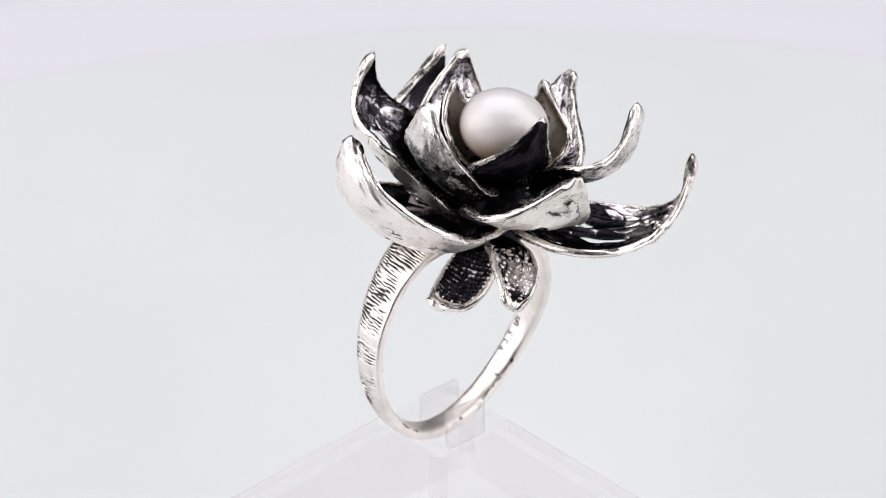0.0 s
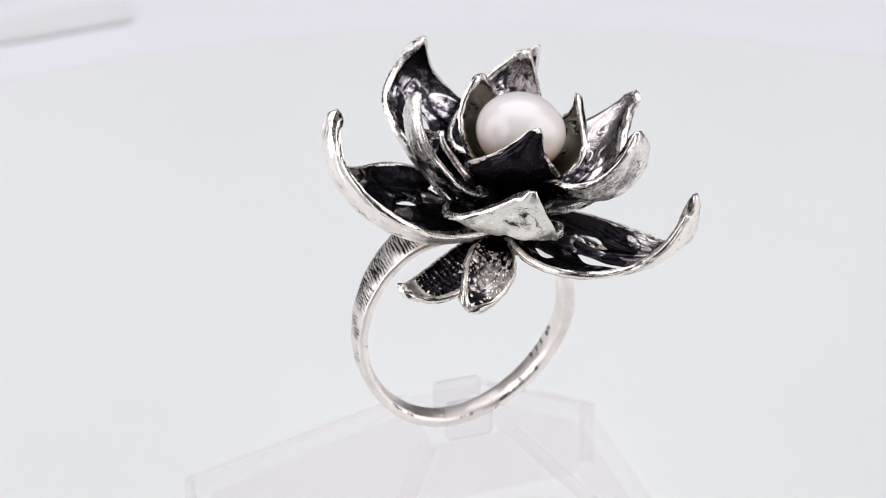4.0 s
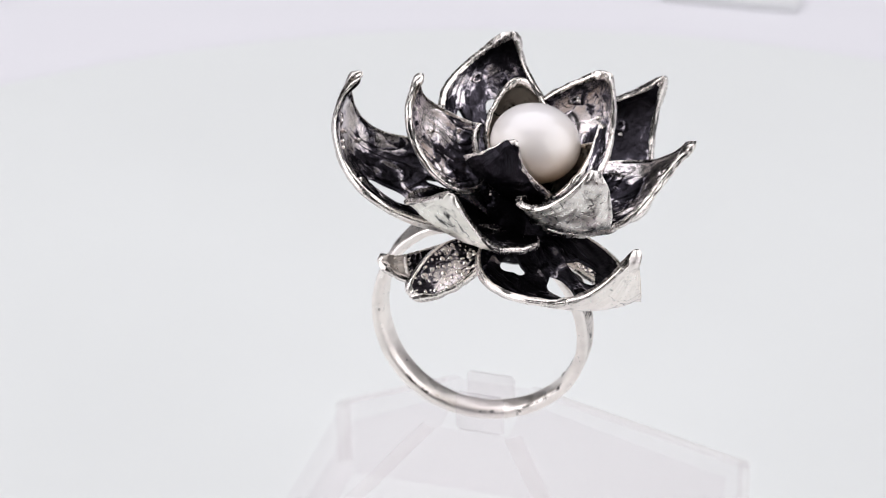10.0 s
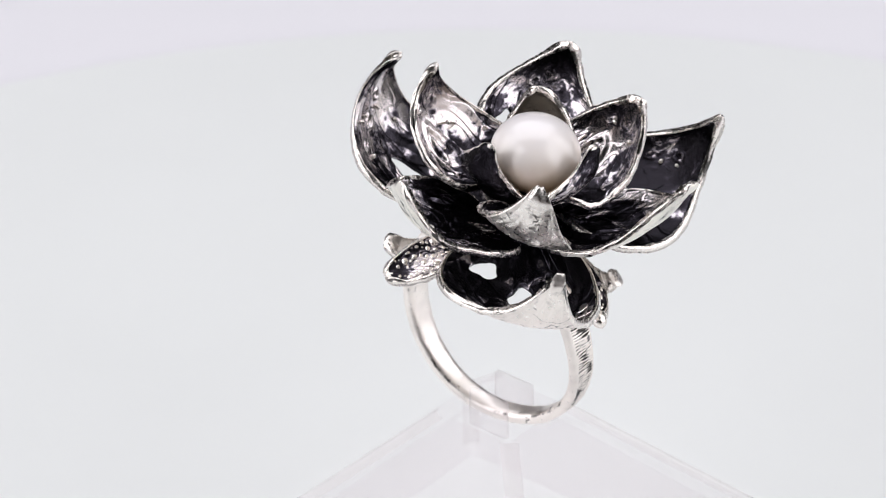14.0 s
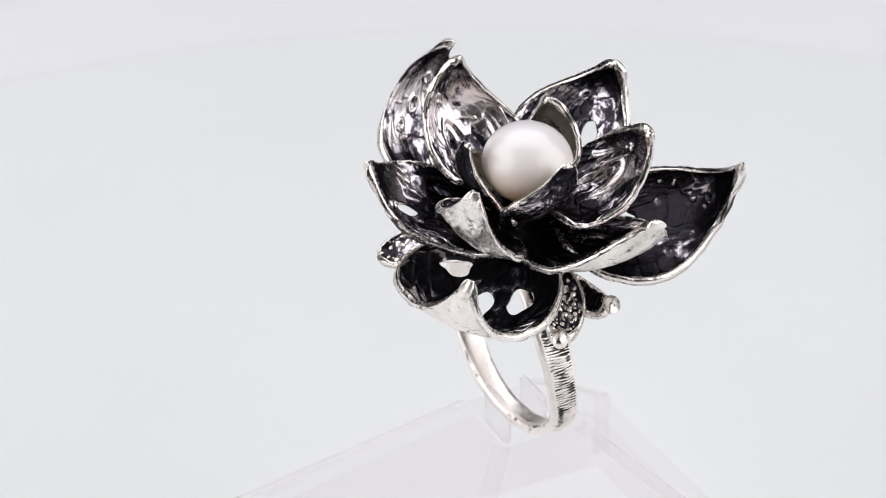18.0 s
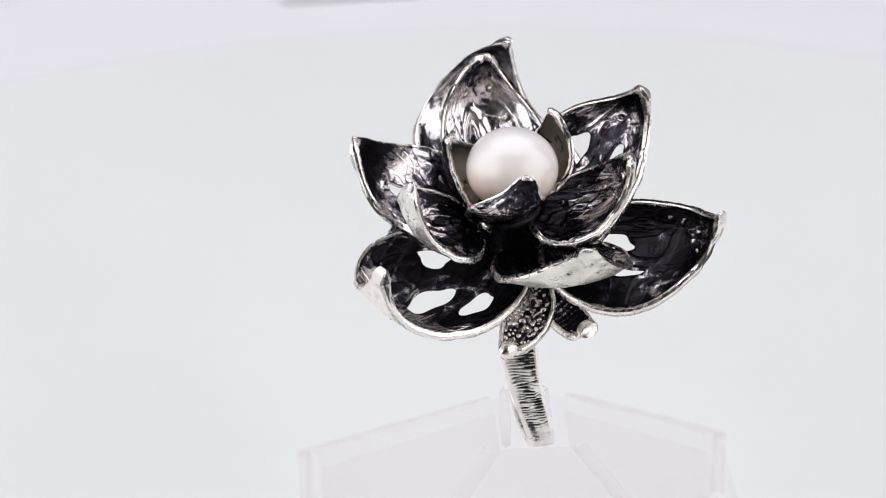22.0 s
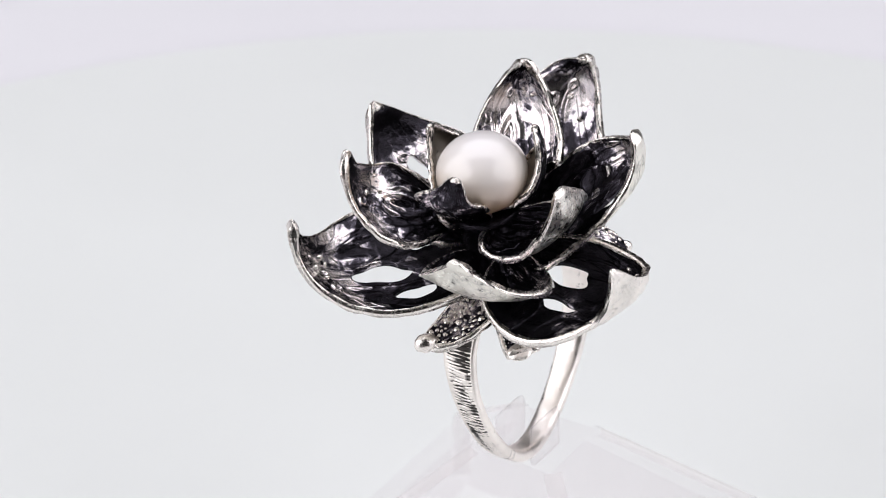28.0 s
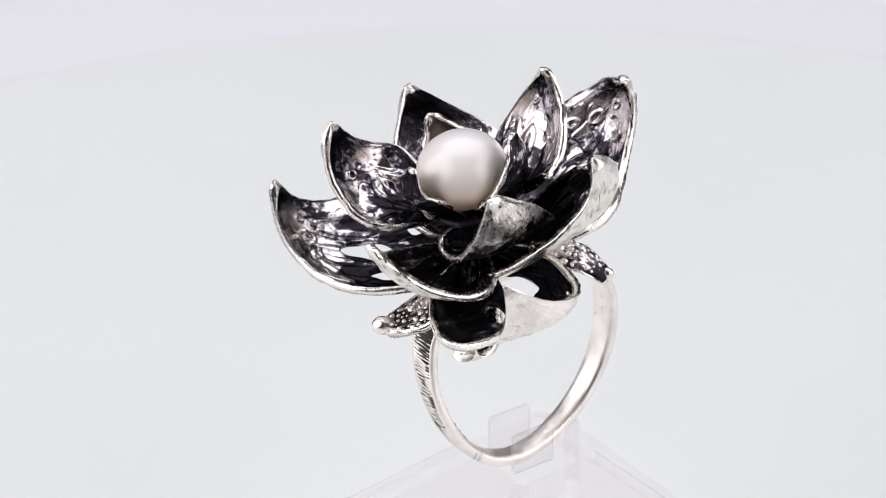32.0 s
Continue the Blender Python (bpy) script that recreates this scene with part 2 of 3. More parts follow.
class Leaf:
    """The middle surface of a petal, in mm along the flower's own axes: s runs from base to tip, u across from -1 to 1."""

    def __init__(self, az, swing, r, z, half, taper, cup, twist, tip, wave=(0,) * 8):
        self.az, self.swing, self.r, self.z, self.half = radians(az), swing, r, z, half
        self.tip = tip
        self.taper, self.cup, self.twist, self.wave = taper, cup, twist, wave

    def at(self, s, u):
        rise, fall = self.taper
        top = rise / (rise + fall)
        peak = top ** rise * (1 - top) ** fall
        w = np.where(u > 0, self.half[0], self.half[1]) * (np.maximum(s, 0) ** rise * np.maximum(1 - s, 0) ** fall / peak + 0.12 * (1 - s))
        e = self.wave
        w = w * (1 + np.where(u > 0, e[0], e[2]) * np.sin(2 * np.pi * s) + np.where(u > 0, e[1], e[3]) * np.sin(3 * np.pi * s))
        w = np.maximum(w, self.tip * np.sqrt(np.maximum(0, 1 - ((s - 0.87) / 0.13) ** 2)) * (s > 0.85))
        cup = self.cup[0] + (self.cup[1] - self.cup[0]) * s
        rr, zz, dr, dz = bez(self.r, s), bez(self.z, s), dbez(self.r, s), dbez(self.z, s)
        ln = np.hypot(dr, dz) + 1e-9
        tw = np.radians(self.twist[0] + (self.twist[1] - self.twist[0]) * s)
        side, up = w * np.sin(cup * u) / cup, w * (1 - np.cos(cup * u)) / cup
        up = up + np.abs(u) ** 3 * (np.where(u > 0, e[4], e[6]) * np.sin(np.pi * s) + np.where(u > 0, e[5], e[7]) * np.sin(2 * np.pi * s))
        lat = side * np.cos(tw) - up * np.sin(tw) + self.swing[0] * s * (1 - s) * 4 + self.swing[1] * s * s
        h = side * np.sin(tw) + up * np.cos(tw)
        R, Z = rr - dz / ln * h, zz + dr / ln * h
        c, d = math.cos(self.az), math.sin(self.az)
        return np.stack([R * c - lat * d, R * d + lat * c, Z], -1)

    def normal(self, s, u):
        e = 1e-3
        ds = self.at(np.minimum(s + e, 0.9999), u) - self.at(np.maximum(s - e, 0), u)
        du = self.at(s, u + e) - self.at(s, u - e)
        n = np.cross(ds, du)
        return n / (np.linalg.norm(n, axis=-1, keepdims=True) + 1e-12)


def fbm(q):
    return noise.noise(q) + 0.5 * noise.noise(q * 2.3) + 0.25 * noise.noise(q * 5.1)


def leaf_mesh(leaf, thick=0.5, ns=150, nu=84, holes=(), rim=0.07, relief=0.17, seed=0.0, ribs=0, blunt=0.992, eyes=(), rub=1.0, capped=0.03, bare=0.0, lip=False):
    """A petal with a back (slot 0), a dark inside (slot 1), a bright rim (slot 2) and pierced holes."""
    s1 = np.linspace(0, blunt, ns + 1) ** 0.92
    v1 = np.linspace(-1, 1, nu + 1)
    S, U = np.meshgrid(np.minimum(s1, 0.9995), 0.55 * v1 + 0.45 * np.sin(v1 * math.pi / 2), indexing="ij")
    cs, cu = (S[:-1, :-1] + S[1:, 1:]) / 2, (U[:-1, :-1] + U[1:, 1:]) / 2
    keep = np.ones((ns, nu), bool)
    for hs, hu, ls, lu in holes:
        def reach(a, b):
            ang = np.arctan2((b - hu) / lu, (a - hs) / ls)
            return np.hypot((a - hs) / ls, (b - hu) / lu) / (1 + 0.10 * np.sin(3 * ang + hs * 40) + 0.06 * np.sin(5 * ang + hs * 90))

        gone = reach(cs, cu) < 1
        keep &= ~gone
        touch = np.zeros((ns + 1, nu + 1), bool)
        for a in (0, 1):
            for b in (0, 1):
                touch[a:ns + a, b:nu + b] |= gone
        inside = touch.copy()
        for a in (0, 1):
            for b in (0, 1):
                inside[a:ns + a, b:nu + b] &= gone
        k = reach(S, U) + 1e-6
        S = np.where(touch & ~inside, hs + (S - hs) / k, S)
        U = np.where(touch & ~inside, hu + (U - hu) / k, U)
    P, N = leaf.at(S, U), leaf.normal(S, U)
    bm = bmesh.new()
    uvl, pll = bm.loops.layers.uv.new("leaf"), bm.loops.layers.uv.new("place")
    lift = np.zeros((ns + 1, nu + 1))
    grid = [[None] * (nu + 1) for _ in range(ns + 1)]
    for i in range(ns + 1):
        for j in range(nu + 1):
            s, u = float(S[i, j]), float(U[i, j])
            edge = max(0.0, (abs(u) - 1 + rim) / rim)
            edge = max(edge, min(1.0, (s - 0.88) / 0.08))
            q = Vector((s * 5.0 + seed, u * 4.5, seed))
            ridge = 1 - 2.6 * abs(noise.noise(Vector((s * 2.4 + seed, u * 3.4 + 0.8 * noise.noise(q), seed * 2))))
            rel = (relief * (noise.noise(q) + 0.4 * noise.noise(q * 2.1)) + 0.9 * relief * ridge) * (1 - edge) * min(1, 3.5 * (1 - s))
            calm = max(0.0, min(1.0, (s - 0.34) / 0.26))
            rel *= 1 - 0.95 * calm * calm * (3 - 2 * calm)
            for hs, hu, ls, lu in eyes:
                k = math.hypot((s - hs) / ls, (u - hu) / lu)
                rel += (0.22 * math.exp(-((k - 1) / 0.22) ** 2) - 0.15 * math.exp(-(k / 0.6) ** 2)) * (1 - edge)
            if ribs:
                rel += 0.12 * math.sin(s * ribs * 2 * math.pi + 1.6 * noise.noise(q)) * (1 - edge) * max(0.0, min(1.0, (0.8 - s) / 0.06))
            lift[i, j] = max(0.0, min(1.0, 0.5 + rel / (2.5 * relief + 1e-6)))
            dent = 0.16 * thick * fbm(Vector((s * 6 + seed, u * 4.5, 4.0))) * (1 - edge) * min(1, 3.5 * (1 - s))
            wob = (0.14 * noise.noise(Vector((s * 14 + seed, u, 3.0))) + 0.025 * noise.noise(Vector((s * 45 + seed, u, 5.0)))) * edge * (0.3 if ribs else 1.0)
            t = thick * (0.72 + 0.45 * math.sin(min(1, edge) * math.pi / 2)) * math.sqrt(max(0.06, 1 - max(0.0, (s - 0.92) / (blunt - 0.92)) ** 2)) * (1 + 0.6 * max(0.0, min(1.0, (s - 0.88) / 0.07)))
            c, nn = Vector(P[i, j]), Vector(N[i, j])
            c = c + nn * (0.07 * noise.noise(Vector((s * 4 + seed, u * 1.6, 9.0))) + wob)
            grid[i][j] = tuple(bm.verts.new(BLOOM @ ((c + nn * o) * MM)) for o in (-t / 2 - dent, t / 2 + rel))

    def quad(vs, mat, uvs, at):
        f = bm.faces.new(vs)
        f.material_index, f.smooth = mat, True
        for lp, uv, (a, b) in zip(f.loops, uvs, at):
            lp[uvl].uv = uv
            lp[pll].uv = float(S[a, b]) * rub, 0.5 + 0.35 * (float(lift[a, b]) - 0.5) + bare

    def near(i, j):
        return 0 <= i < ns and 0 <= j < nu and keep[i, j]

    for i in range(ns):
        for j in range(nu):
            if not keep[i, j]:
                continue
            c = [(i, j), (i + 1, j), (i + 1, j + 1), (i, j + 1)]
            uvs = [(float(S[a, b]) + seed, float(U[a, b])) for a, b in c]
            rimmed = max(abs(U[i, j]), abs(U[i, j + 1])) > 1.001 - rim * (0.6 + 0.5 * noise.noise(Vector((i * 0.13, seed, 0)))) or S[i, j] > blunt - capped * (1 + 0.3 * noise.noise(Vector((j * 0.3, seed, 1))))
            quad([grid[a][b][0] for a, b in c], 2 if lip and rimmed else 0, uvs, c)
            tipped = capped > 0.1 and S[i, j] > blunt - capped
            quad([grid[a][b][1] for a, b in reversed(c)], 0 if tipped else 2 if rimmed else 1, uvs[::-1], c[::-1])
            for (a, b), di, dj in ((((i, j), (i, j + 1)), -1, 0), (((i + 1, j + 1), (i + 1, j)), 1, 0), (((i + 1, j), (i, j)), 0, -1), (((i, j + 1), (i + 1, j + 1)), 0, 1)):
                if not near(i + di, j + dj):
                    outer = i + di >= ns or j + dj < 0 or j + dj >= nu
                    quad([grid[a[0]][a[1]][0], grid[b[0]][b[1]][0], grid[b[0]][b[1]][1], grid[a[0]][a[1]][1]], 2 if outer else 1, uvs, (a, b, b, a))
    bmesh.ops.recalc_face_normals(bm, faces=bm.faces)
    return bm


ring = tagged(new("flower_ring"), "oxidised silver lotus flower ring with a white pearl centre", "ring")
ring.location = RING_BASE


def ball(bm, centre, radius, seg=10):
    made = bmesh.ops.create_uvsphere(bm, u_segments=seg, v_segments=seg // 2 + 1, radius=radius * MM, matrix=BLOOM @ Matrix.Translation(Vector(centre) * MM) @ Matrix.Rotation(random.uniform(0, 3), 4, "X") @ Matrix.Diagonal((random.uniform(0.75, 1.3), random.uniform(0.75, 1.2), 0.9, 1)))
    core = BLOOM @ (Vector(centre) * MM)
    for v in made["verts"]:
        v.co = core + (v.co - core) * (1 + (0.5 if radius < 0.6 else 0.1) * noise.noise(v.co * 3500))


def petal(layer, holes, *shape, name="petal", label="", **more):
    petal.count += 1
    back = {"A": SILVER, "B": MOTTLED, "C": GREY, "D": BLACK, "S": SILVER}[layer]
    thick = {"A": 0.6, "B": 0.55, "C": 0.5, "D": 0.42, "S": 0.55}[layer]
    eyes = {"A": [(0.62, 0.1, 0.035, 0.11), (0.72, -0.25, 0.025, 0.09), (0.55, 0.42, 0.025, 0.08)], "B": [(0.66, 0.2, 0.03, 0.10)],
            "C": [(0.40, 0.05, 0.17, 0.24), (0.42, 0.05, 0.09, 0.09), (0.70, 0.28, 0.025, 0.09)]}.get(layer, [])
    label = label or {"A": "large pierced outer petal", "B": "pierced middle petal", "D": "small dark inner petal hugging the pearl"}.get(layer, "")
    more.setdefault("rim", 0.74 / sum(shape[4]))
    bm = leaf_mesh(Leaf(*shape), thick, holes=holes, eyes=eyes, seed=petal.count * 1.7, **more)
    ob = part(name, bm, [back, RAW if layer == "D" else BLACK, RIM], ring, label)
    lf, n = Leaf(*shape), {"A": 5, "C": 3}.get(layer, 0)
    if n:
        bm = bmesh.new()
        while n:
            s, u = random.uniform(0.4, 0.72), random.uniform(-0.7, 0.7)
            if all(math.hypot((s - h[0]) / h[2], (u - h[1]) / h[3]) > 1.3 for h in holes):
                p = lf.at(np.array(s), np.array(u)) + lf.normal(np.array(s), np.array(u)) * (thick / 2)
                ball(bm, p, random.uniform(0.16, 0.34))
                n -= 1
        part("granulation", smooth(bm), RIM, ob, "a few tiny raised silver granules")
    return ob


petal.count = 0
# azimuth, sideways swing, spine radii, spine heights, half widths, taper, cup, twist, tip roundness, waviness of the two edges
petal("A", [(0.345, -0.15, 0.085, 0.12), (0.19, -0.54, 0.045, 0.055)],
      -129.3, (1.25, -4.17), (1.02, 13.70, 20.95, 16.38), (0.71, -3.18, 6.99, 10.38), (6.18, 7.69), (0.33, 1.10), (0.77, 0.81), (7.1, 6.2), 0.46, (-0.13, -0.12, 0.09, 0.07, -0.92, 0.64, -0.08, 0.13), bare=0.02)
petal("A", [(0.235, -0.13, 0.095, 0.13), (0.33, -0.45, 0.085, 0.075)],
      111.1, (3.93, -1.42), (3.12, 11.15, 18.62, 18.65), (2.98, 1.37, 0.31, 10.47), (2.71, 9.01), (0.63, 1.16), (0.48, 0.64), (14.5, 12.7), 0.43, (-0.20, 0.08, 0.07, -0.04, 0.87, 0.52, -0.65, -0.23), rim=0.07, bare=-0.28)
petal("A", [(0.325, 0.0, 0.125, 0.17), (0.22, 0.48, 0.075, 0.17), (0.155, -0.47, 0.045, 0.18)],
      -3.3, (-0.88, 0.12), (1.19, 11.69, 18.32, 16.58), (1.40, -1.47, 1.92, 9.85), (5.80, 6.59), (0.39, 1.09), (0.12, 0.72), (-3.3, -8.2), 0.81, (0.05, -0.03, 0.11, -0.02, 0.05, 0.58, -0.34, 0.26), bare=-0.04)
petal("B", [(0.36, 0.44, 0.085, 0.2), (0.445, -0.2, 0.1, 0.12)],
      157.4, (2.31, 0.24), (2.61, 9.98, 16.34, 13.28), (-0.51, 4.42, 6.97, 13.06), (5.11, 7.06), (0.31, 0.89), (0.82, 0.87), (3.7, 9.1), 0.67, (0.00, -0.04, 0.07, -0.02, 0.14, 0.48, -0.32, -0.38), bare=-0.15)
petal("B", [(0.535, 0.12, 0.11, 0.17), (0.27, -0.59, 0.085, 0.09)],
      -68.4, (-1.25, 0.69), (2.04, 8.90, 12.03, 14.03), (0.97, 4.66, 2.07, 10.64), (5.50, 5.17), (0.39, 0.82), (0.50, 0.28), (3.5, -5.7), 0.95, (-0.06, 0.07, -0.14, 0.01, -0.21, -0.35, 0.09, 0.63), bare=-0.15)
petal("B", [(0.205, 0.37, 0.065, 0.11)],
      66.1, (0.77, -0.55), (1.31, 11.94, 12.42, 13.88), (1.97, 2.11, 6.78, 11.48), (4.90, 5.57), (0.53, 1.08), (0.46, 0.61), (4.4, -28.3), 1.04, (0.14, -0.05, -0.02, 0.00, -0.17, -0.01, -0.17, 0.20), bare=0.14)
petal("C", [], 116.0, (1.50, -0.49), (1.74, 7.27, 11.43, 10.13), (5.08, 2.22, 9.59, 12.99), (4.06, 5.10), (0.37, 0.91), (0.51, 0.33), (-3.6, 21.0), 0.80, (0.05, 0.01, -0.02, -0.01, 0.00, -0.40, 0.06, -0.20), bare=0.05)
petal("C", [], -15.0, (-1.47, 0.61), (3.92, 3.86, 12.90, 10.92), (3.78, 7.47, 4.72, 14.36), (5.04, 2.89), (0.94, 0.87), (0.86, 0.12), (-21.8, -20.3), 0.98, (0.08, -0.03, -0.14, -0.09, 0.43, -0.62, 0.14, 0.43), bare=-0.1)
petal("C", [], -126.7, (0.85, -0.94), (3.95, 6.86, 14.41, 10.88), (4.45, 2.61, 9.64, 13.63), (3.53, 6.47), (0.24, 0.89), (1.06, 0.47), (-4.7, -1.9), 0.54, (-0.10, -0.04, 0.01, -0.03, -0.02, 0.05, -0.24, -0.21), bare=0.07)
petal("D", [], 46.7, (-0.30, 0.66), (0.85, 3.97, 7.26, 4.82), (4.17, 8.23, 9.06, 13.00), (2.38, 4.21), (0.60, 0.83), (0.62, 1.05), (16.0, -3.7), 0.27, (0.00, -0.10, 0.02, -0.00, 0.07, 0.07, -0.07, 0.07), relief=0.06, rub=0.85, rim=0.17, bare=-0.24, lip=True)
petal("D", [], -61.7, (-1.17, 0.15), (1.41, 3.25, 7.60, 5.31), (3.97, 5.14, 8.11, 12.54), (4.48, 4.01), (0.45, 0.97), (0.70, 0.94), (-4.4, 7.4), 0.43, (0.02, 0.02, -0.00, -0.02, 0.05, 0.01, 0.02, -0.00), relief=0.06, rub=0.85, rim=0.17, bare=-0.24, lip=True)
petal("D", [], 166.6, (0.54, 0.74), (0.68, 4.50, 7.27, 4.95), (5.14, 4.38, 10.24, 13.13), (2.30, 4.27), (0.65, 0.78), (1.03, 0.67), (-16.7, 11.4), 0.50, (0.08, -0.08, -0.04, -0.00, 0.08, 0.24, 0.11, 0.03), relief=0.06, rub=0.85, rim=0.17, bare=-0.24, lip=True)

# five small leaves under the flower: two ribbed, three granulated
RIBBED_A = (-110.4, (-0.17, -0.40), (0.97, 3.23, 8.60, 11.84), (-1.05, -1.60, -6.33, -3.46), (2.74, 1.60), (0.64, 0.68), (0.47, 0.70), (-1.6, -16.9), 0.98, (0.00, 0.00, 0.00, 0.00, 0.00, 0.00, 0.00, 0.00))
GRAIN_A = (-82.9, (0.30, 0.59), (1.23, 7.24, 8.07, 12.36), (-0.88, 0.82, -0.75, -2.65), (2.70, 1.68), (0.80, 0.60), (0.55, 0.74), (3.9, -29.6), 0.60, (0.00, 0.00, 0.00, 0.00, 0.00, 0.00, 0.00, 0.00))
GRAIN_B = (34.2, (1.41, 0.10), (0.96, 2.24, 7.46, 10.61), (-1.06, -0.26, -2.11, -2.24), (2.56, 1.74), (0.69, 0.55), (0.50, 0.50), (-0.7, -9.3), 0.60, (0.00, 0.00, 0.00, 0.00, 0.00, 0.00, 0.00, 0.00))
RIBBED_B = (82.5, (0.33, 0.12), (0.94, 2.70, 9.36, 9.28), (-1.15, -2.80, -6.83, -2.77), (2.05, 1.39), (0.68, 0.67), (0.46, 0.53), (1.4, 1.7), 1.15, (0.00, 0.00, 0.00, 0.00, 0.00, 0.00, 0.00, 0.00))
GRAIN_C = (165.0, (0.0, 0.3), (1.0, 4.5, 10.6, 11.7), (-0.5, 2.0, 3.7, -1.8), (1.9, 1.9), (0.75, 0.6), (-1.0, -1.1), (0.0, 0.0), 0.6, (0.00, 0.00, 0.00, 0.00, 0.00, 0.00, 0.00, 0.00))
for shape, cap in ((RIBBED_A, (0.6, 0.5, 0.55)), (RIBBED_B, (1.1, 0.85, 0.32))):
    leafy = petal("S", [], *shape, name="leaf", label="small ribbed leaf under the petals", ribs=24, relief=0.05, ns=140, nu=52, rub=0.55, capped=0.25, bare=-0.08)
    lf = Leaf(*shape)
    mid, back, one, two = (Vector(lf.at(np.array(s), np.array(u))) for s, u in ((0.955, 0.0), (0.85, 0.0), (0.85, 0.5), (0.85, -0.5)))
    way, wide = (mid - back).normalized(), (one - two).normalized()
    m = Matrix((wide * cap[0], way.cross(wide) * cap[1], way * cap[2])).transposed().to_4x4()
    m.translation = mid
    bm = bmesh.new()
    bmesh.ops.create_uvsphere(bm, u_segments=24, v_segments=14, radius=1.0, matrix=m)
    for v in bm.verts:
        v.co = BLOOM @ ((v.co + Vector((0.06, 0.05, 0.07)) * noise.noise(v.co * 1.3)) * MM)
    part("leaf_tip", smooth(bm), SILVER, leafy, "broad bright turned-up leaf tip")


for shape, bead, bare in ((GRAIN_A, 0.0, -0.13), (GRAIN_B, 0.9, -0.17), (GRAIN_C, 0.62, -0.14)):
    leafy = petal("S", [], *shape, name="leaf", label="small granulated leaf under the petals", relief=0.08, ns=48, nu=28, rub=0.95, capped=0.05, rim=0.11, bare=bare)
    lf = Leaf(*shape)
    bm = bmesh.new()
    spots = []
    for _ in range(1500):
        if len(spots) >= 76:
            break
        s, u = random.uniform(0.28, 0.9), random.uniform(-0.8, 0.8)
        p = lf.at(np.array(s), np.array(u))
        r = random.uniform(0.14, 0.42)
        if all(np.linalg.norm(p - q) > (r + k) * 0.82 for q, k in spots):
            spots.append((p, r))
            ball(bm, p + lf.normal(np.array(s), np.array(u)) * (0.17 - 0.5 * r), r)
    part("granulation", smooth(bm), RIM, leafy, "cluster of tiny silver granules")
    if bead:
        bm = bmesh.new()
        ball(bm, lf.at(np.array(0.97), np.array(0.0)) + np.array((0, 0, 0.35)), bead, 18)
        part("bead", smooth(bm), RIM, leafy, "round silver bead at the leaf tip")


# the dark hub that joins the petals under the pearl
def lathe(profile, n=40, wob=0.0):
    bm = bmesh.new()
    rows = [[bm.verts.new(BLOOM @ (Vector((r * math.cos(a) * (1 + wob * math.sin(3 * a)), r * math.sin(a), z)) * MM)) for a in (2 * math.pi * i / n for i in range(n))] for r, z in profile]
    for lo, hi in zip(rows, rows[1:]):
        for i in range(n):
            bm.faces.new((lo[i], lo[(i + 1) % n], hi[(i + 1) % n], hi[i]))
    bm.faces.new(rows[0][::-1])
    bm.faces.new(rows[-1])
    return smooth(bm)


part("hub", lathe([(2.2, -1.9), (3.0, -1.2), (3.1, -0.2), (2.6, 0.6), (2.9, 1.6), (2.3, 2.4), (2.6, 3.6), (2.2, 4.6), (2.9, 5.4), (2.6, 5.9), (1.0, 5.8)], wob=0.05), BLACK, ring, "blackened silver hub")

bm = bmesh.new()
bmesh.ops.create_uvsphere(bm, u_segments=64, v_segments=40, radius=3.95 * MM, matrix=BLOOM @ Matrix.Translation((-0.19 * MM, -0.04 * MM, 9.53 * MM)) @ Matrix.Diagonal((1.01, 1.01, 0.85, 1)))
part("pearl", smooth(bm), PEARL, ring, "slightly flattened lustrous white pearl")


BAND_SPIN = radians(10.214)


# band: an egg-shaped, slightly twisted hoop, wide and ribbed on both shoulders, plain below and inside
def band_frame():
    az, el, spin = radians(130.433), radians(2.331), BAND_SPIN
    n = Vector((math.cos(az) * math.cos(el), math.sin(az) * math.cos(el), math.sin(el)))
    e1 = Vector((0, 0, 1)).cross(n).normalized()
    e2 = n.cross(e1)
    return n, e1 * math.cos(spin) + e2 * math.sin(spin), e2 * math.cos(spin) - e1 * math.sin(spin)


BAND_N, BAND_X, BAND_Y = band_frame()
BAND_C = Vector((-3.128, 1.768, -34.302))


def band_point(a):
    k = 1 + 0.012 * math.cos(3 * a) - 0.001 * math.sin(3 * a) + 0.001 * math.sin(4 * a)
    bend = -0.190 * math.cos(2 * a) + 0.766 * math.sin(2 * a) - 0.031 * math.cos(3 * a) - 0.192 * math.sin(3 * a)
    return BAND_C + BAND_X * (9.746 * k * math.cos(a)) + BAND_Y * (10.680 * k * math.sin(a)) + BAND_N * bend


